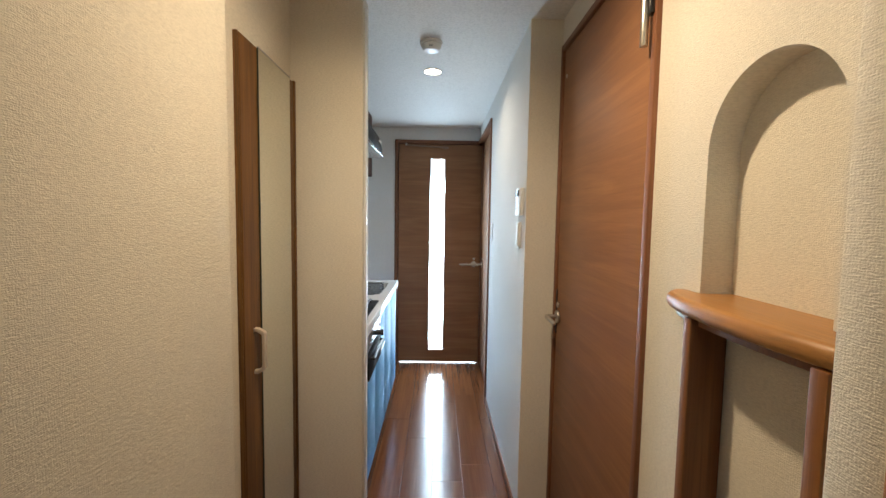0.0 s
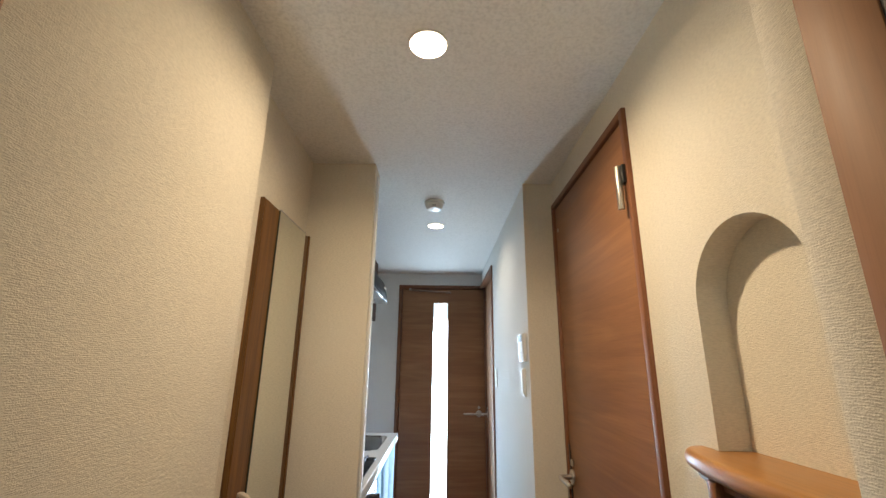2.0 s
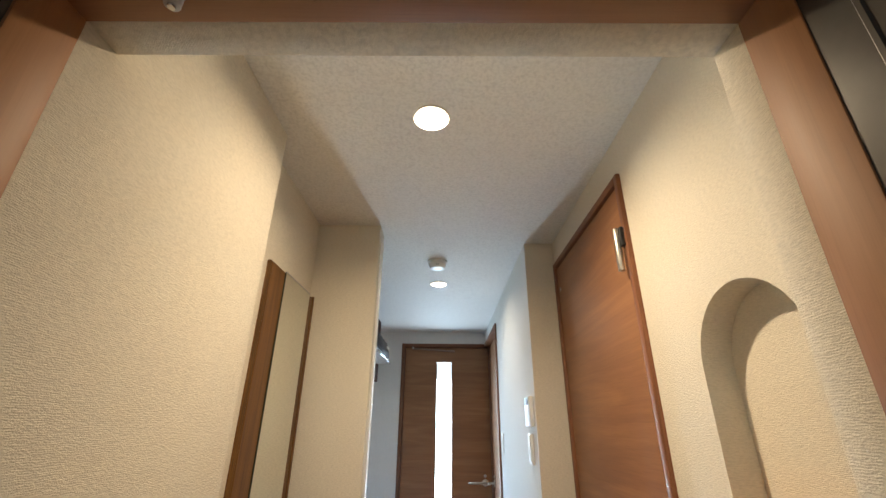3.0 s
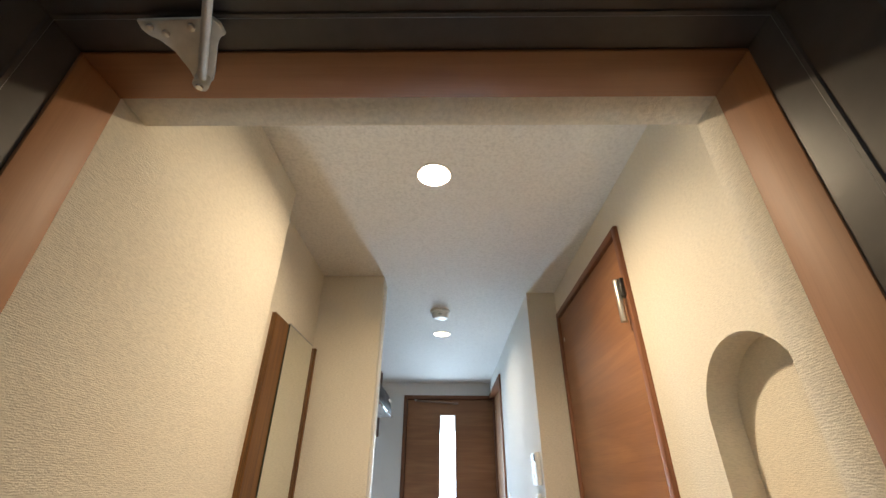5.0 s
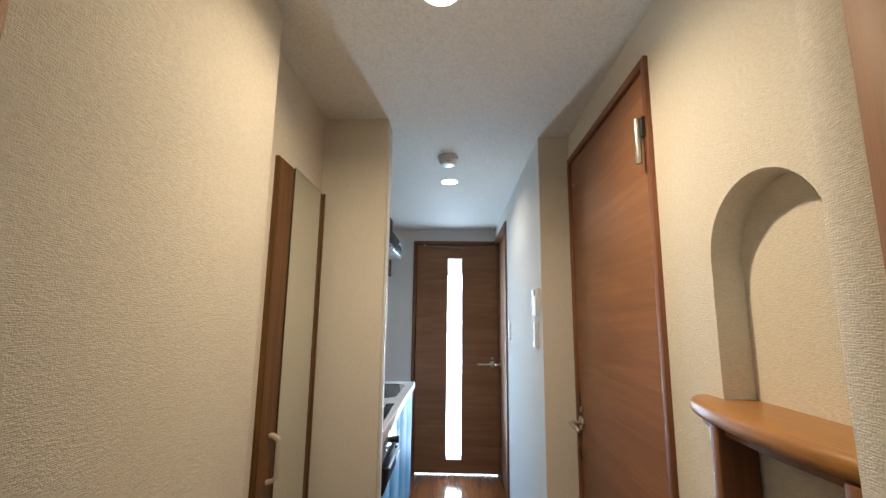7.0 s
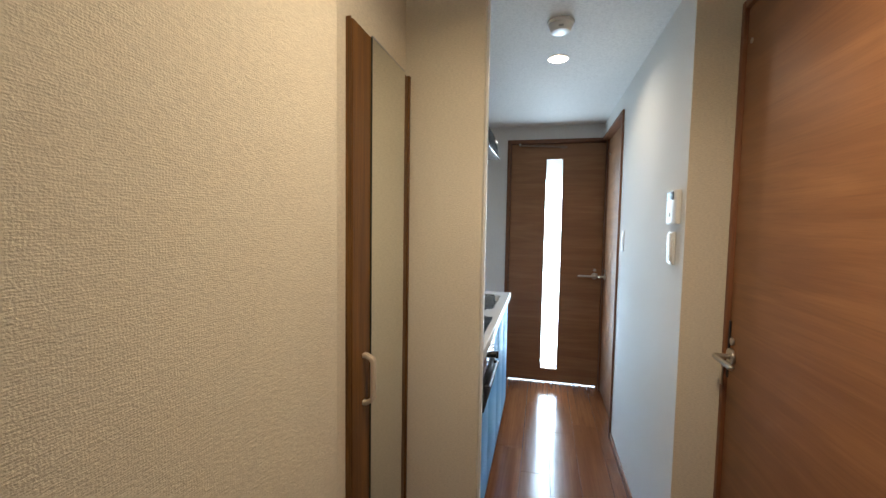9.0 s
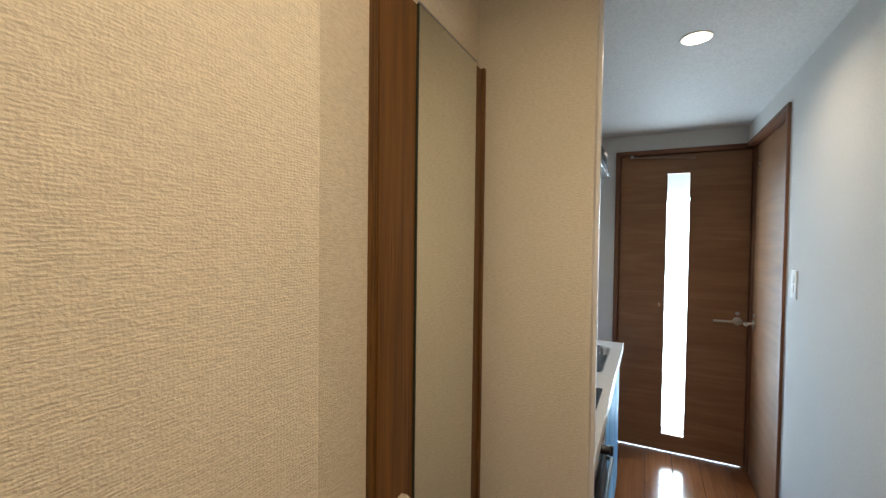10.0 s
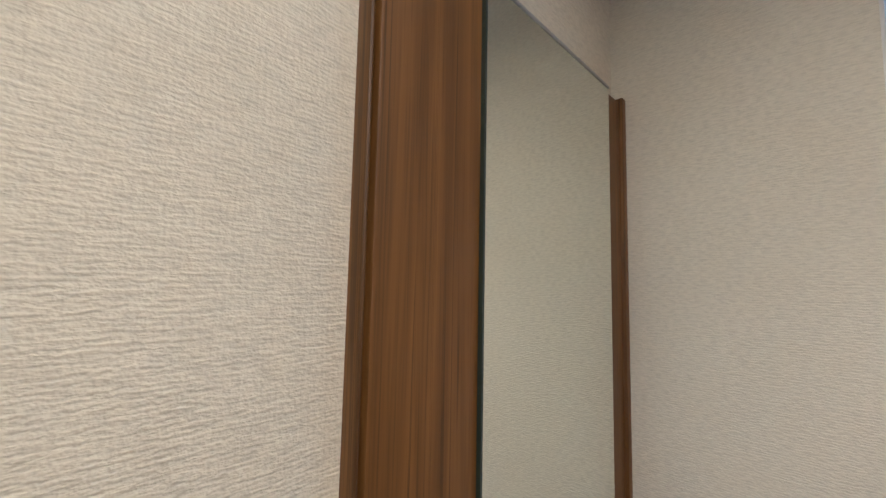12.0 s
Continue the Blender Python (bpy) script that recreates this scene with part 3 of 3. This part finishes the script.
cup = part("cover", rod((0.121, 2.085, H - 0.04), (0.121, 2.085, H - 0.014), 0.036, 40, 0.048, bevel=0.004), PLASTIC, sm)
part("sensor_slot", box(0.112, 0.13, 2.043, 2.055, H - 0.033, H - 0.016, 0.002), ALU, cup, "grey sensor window")

# ---- hall wall fittings ----
ic = thing("intercom", (0.53, 1.96, 1.36), "white wall intercom with a small dark display", "intercom")
ib = part("body", box(0.514, 0.53, 1.896, 2.012, 1.349, 1.468, 0.004), PLASTIC, ic)
part("display", box(0.5125, 0.5145, 1.926, 2.006, 1.434, 1.462, 0.0005), BLACK, ib, "dark glossy display")
part("button", box(0.512, 0.515, 1.965, 1.985, 1.375, 1.39, 0.001), PLASTIC, ib)
sw = thing("wall_control", (0.53, 1.975, 1.21), "white slim wall control below the intercom", "control panel")
sb = part("body", box(0.521, 0.53, 1.936, 2.002, 1.205, 1.322, 0.004), PLASTIC, sw)
part("cover", box(0.516, 0.5213, 1.945, 1.994, 1.215, 1.316, 0.003), PLASTIC, sb)
lsw = thing("light_switch", (0.53, 2.9, 1.21), "white light switch plate beside the side door", "light switch")
pb = part("plate", box(0.5245, 0.53, 2.872, 2.942, 1.193, 1.308, 0.002), PLASTIC, lsw)
for z in (1.22, 1.255):
    part("rocker", box(0.522, 0.525, 2.892, 2.922, z, z + 0.03, 0.001), PLASTIC, pb)

# ---- kitchen ----
KX = -0.135
wt = thing("worktop", (-0.4, 2.45, 0.84), "white kitchen worktop with steel sink and dark cooktop opening", "worktop")
SX0, SX1, SY0, SY1 = -0.56, -0.175, 2.52, 3.0
part("slab", boxes((SX1, -0.122, 1.782, 3.12, 0.84, 0.88), (-0.748, SX0, 1.782, 3.12, 0.84, 0.88), (SX0, SX1, 1.782, SY0, 0.84, 0.88), (SX0, SX1, SY1, 3.12, 0.84, 0.88)), COUNTER, wt)
part("front_edge", box(-0.124, -0.118, 1.782, 3.122, 0.838, 0.882, 0.003), COUNTER, wt)


def basin():
    bm = bmesh.new()
    k, rings = 10, []
    for grow, z in ((0.006, 0.8815), (0.0, 0.88), (-0.006, 0.872), (-0.016, 0.75), (-0.05, 0.72)):
        ring = []
        for cx, cy, a0 in ((SX1 - 0.06, SY1 - 0.06, 0), (SX0 + 0.06, SY1 - 0.06, 90), (SX0 + 0.06, SY0 + 0.06, 180), (SX1 - 0.06, SY0 + 0.06, 270)):
            for i in range(k):
                a = radians(a0 + 90 * i / (k - 1))
                ring.append(bm.verts.new((cx + (0.06 + grow) * math.cos(a), cy + (0.06 + grow) * math.sin(a), z)))
        rings.append(ring)
    for a, b in zip(rings, rings[1:]):
        for i in range(len(a)):
            bm.faces.new((a[i], a[(i + 1) % len(a)], b[(i + 1) % len(b)], b[i]))
    bm.faces.new(rings[-1])
    return bm


sink = part("sink", basin(), STEEL, wt, "brushed steel sink basin")
part("drain", rod((-0.37, 2.76, 0.7205), (-0.37, 2.76, 0.7225), 0.04, 24), CHROME, sink)
for cx in (SX0, SX1 - 0.03):
    for cy in (SY0, SY1 - 0.03):
        part("corner_fill", box(cx, cx + 0.03, cy, cy + 0.03, 0.845, 0.8795), COUNTER, wt)

ck = thing("cooktop", (-0.38, 2.05, 0.88), "black gas cooktop with pan supports, set in the worktop", "cooktop")
part("plate", box(-0.6, -0.148, 1.79, 2.33, 0.8805, 0.888, 0.003), HOOD_BLACK, ck, "glossy black top plate")
for by in (1.93, 2.18):
    bz = 0.888
    part("burner", rod((-0.33, by, bz), (-0.33, by, bz + 0.018), 0.042, 28, 0.034, bevel=0.002), CARCASS, ck)
    for i in range(4):
        a = radians(45 + 90 * i)
        p = Vector((-0.33 + 0.11 * math.cos(a), by + 0.11 * math.sin(a), bz))
        q = Vector((-0.33 + 0.03 * math.cos(a), by + 0.03 * math.sin(a), bz + 0.03))
        part("pan_support", tube([p, (p.x, p.y, bz + 0.03), q], 0.004, 8), BLACK, ck)
part("pan_rail", tube([(-0.18, 1.83, 0.888), (-0.18, 1.84, 0.906), (-0.18, 2.26, 0.906), (-0.18, 2.27, 0.888)], 0.005, 8), BLACK, ck)

kc = thing("stove_cabinet", (-0.45, 2.13, 0), "blue-grey kitchen base unit with a built-in grill", "cabinet", "kitchen base units")
part("body", box(-0.745, KX - 0.02, 1.783, 2.478, 0.15, 0.8395), CARCASS, kc)
for ya, yb in ((1.785, 2.1305), (2.1315, 2.4785)):
    part("door", box(KX - 0.019, KX, ya, yb, 0.155, 0.612, 0.0006), FRONT, kc)
part("handle_groove", box(KX - 0.012, KX + 0.004, 1.785, 2.476, 0.614, 0.622, 0.001), SATIN, kc, "slim metal grip strip")
gr = part("grill", box(KX - 0.02, KX + 0.006, 1.785, 2.26, 0.63, 0.836, 0.004), STEEL, kc, "stainless grill front")
part("grill_door", box(KX + 0.0055, KX + 0.018, 1.83, 2.2, 0.636, 0.742, 0.004), HOOD_BLACK, gr, "black glass grill door")
part("grill_handle", tube([(KX + 0.018, 1.86, 0.728), (KX + 0.034, 1.86, 0.728), (KX + 0.034, 2.15, 0.728), (KX + 0.018, 2.15, 0.728)], 0.006, 10), BLACK, gr)
ky = 2.1
kn = part("knob", rod((KX + 0.006, ky, 0.776), (KX + 0.034, ky, 0.776), 0.015, 24, 0.012, bevel=0.003), BLACK, gr, "black control knob")
part("grip", box(KX + 0.03, KX + 0.042, ky - 0.005, ky + 0.005, 0.761, 0.791, 0.002), BLACK, kn)
part("panel", box(KX - 0.019, KX, 2.264, 2.4785, 0.626, 0.836, 0.0006), FRONT, kc)
part("plinth", box(-0.7, -0.2, 1.783, 2.478, 0.0, 0.149), CARCASS, kc)

sc = thing("sink_cabinet", (-0.45, 2.8, 0), "blue-grey kitchen base unit below the sink", "cabinet", "kitchen base units")
part("body", boxes((-0.745, KX - 0.02, 2.482, 3.115, 0.15, 0.70), (-0.745, -0.62, 2.482, 3.115, 0.70, 0.8395), (KX - 0.03, KX - 0.02, 2.482, 3.115, 0.70, 0.8395), (-0.745, KX - 0.02, 3.105, 3.115, 0.70, 0.8395)), CARCASS, sc)
for ya, yb in ((2.4795, 2.7985), (2.7995, 3.116)):
    part("door", box(KX - 0.019, KX, ya, yb, 0.155, 0.836, 0.0006), FRONT, sc)
part("side_panel", box(-0.745, KX - 0.0005, 3.1165, 3.121, 0.15, 0.8375), FRONT, sc)
part("plinth", box(-0.7, -0.2, 2.482, 3.115, 0.0, 0.149), CARCASS, sc)

hd = thing("range_hood", (-0.45, 2.3, 1.69), "black slanted range hood with a steel underside", "range hood")
prof = [(-0.172, 1.70), (-0.172, 1.735), (-0.186, 1.80), (-0.25, 1.875), (-0.27, 1.9), (-0.27, H - 0.001), (-0.748, H - 0.001), (-0.748, 1.70)]
part("body", prism(prof, "y", 2.0, 2.62, 0.003), HOOD_BLACK, hd)
part("underside", box(-0.745, -0.166, 1.998, 2.623, 1.685, 1.6995, 0.003), STEEL, hd, "stainless steel filter rim")
part("filter", box(-0.68, -0.24, 2.06, 2.56, 1.68, 1.6848, 0.002), SATIN, hd)
for y in (2.53, 2.56, 2.59):
    part("button", rod((-0.18, y, 1.768), (-0.172, y, 1.766), 0.006, 12, bevel=0.001), PLASTIC, hd, "small pale button")

wc = thing("wall_cabinet", (-0.57, 3.08, 1.66), "dark brown kitchen wall cabinet beyond the hood", "cabinet")
part("body", box(-0.749, -0.391, 2.66, 3.5, 1.662, H - 0.001), DARK_WOOD, wc)
for ya, yb in ((2.661, 3.079), (3.082, 3.499)):
    part("door", box(-0.39, -0.372, ya, yb, 1.66, H - 0.003, 0.002), DARK_WOOD, wc)

# ---- floorboards ----
PW = 0.1555
made = {}


def plank(i, ya, yb):
    x0 = -0.003 + PW * i
    length = round(yb - ya, 3)
    if length not in made:
        bm = box(0.0006, PW - 0.0006, 0, length - 0.0012, -0.0135, 0.0)
        rim = [e for e in bm.edges if all(v.co.z > -1e-6 for v in e.verts)]
        bmesh.ops.bevel(bm, geom=rim, offset=0.0012, segments=1, affect="EDGES")
        made[length] = mesh("floorboard", bm, FLOOR_WOOD, False)
    ob = new("floorboard", made[length])
    ob.location = (x0, ya, 0)
    ob.parent = floor


for i in range(-5, 5):
    y = 1.032
    cut = (0.62, 1.1, 0.35, 0.86)[i % 4]
    while y < 3.979:
        e = min(y + cut, 3.98)
        if 3.98 - e < 0.2:
            e = 3.98
        plank(i, round(y, 3), round(e, 3))
        y, cut = e, 0.9
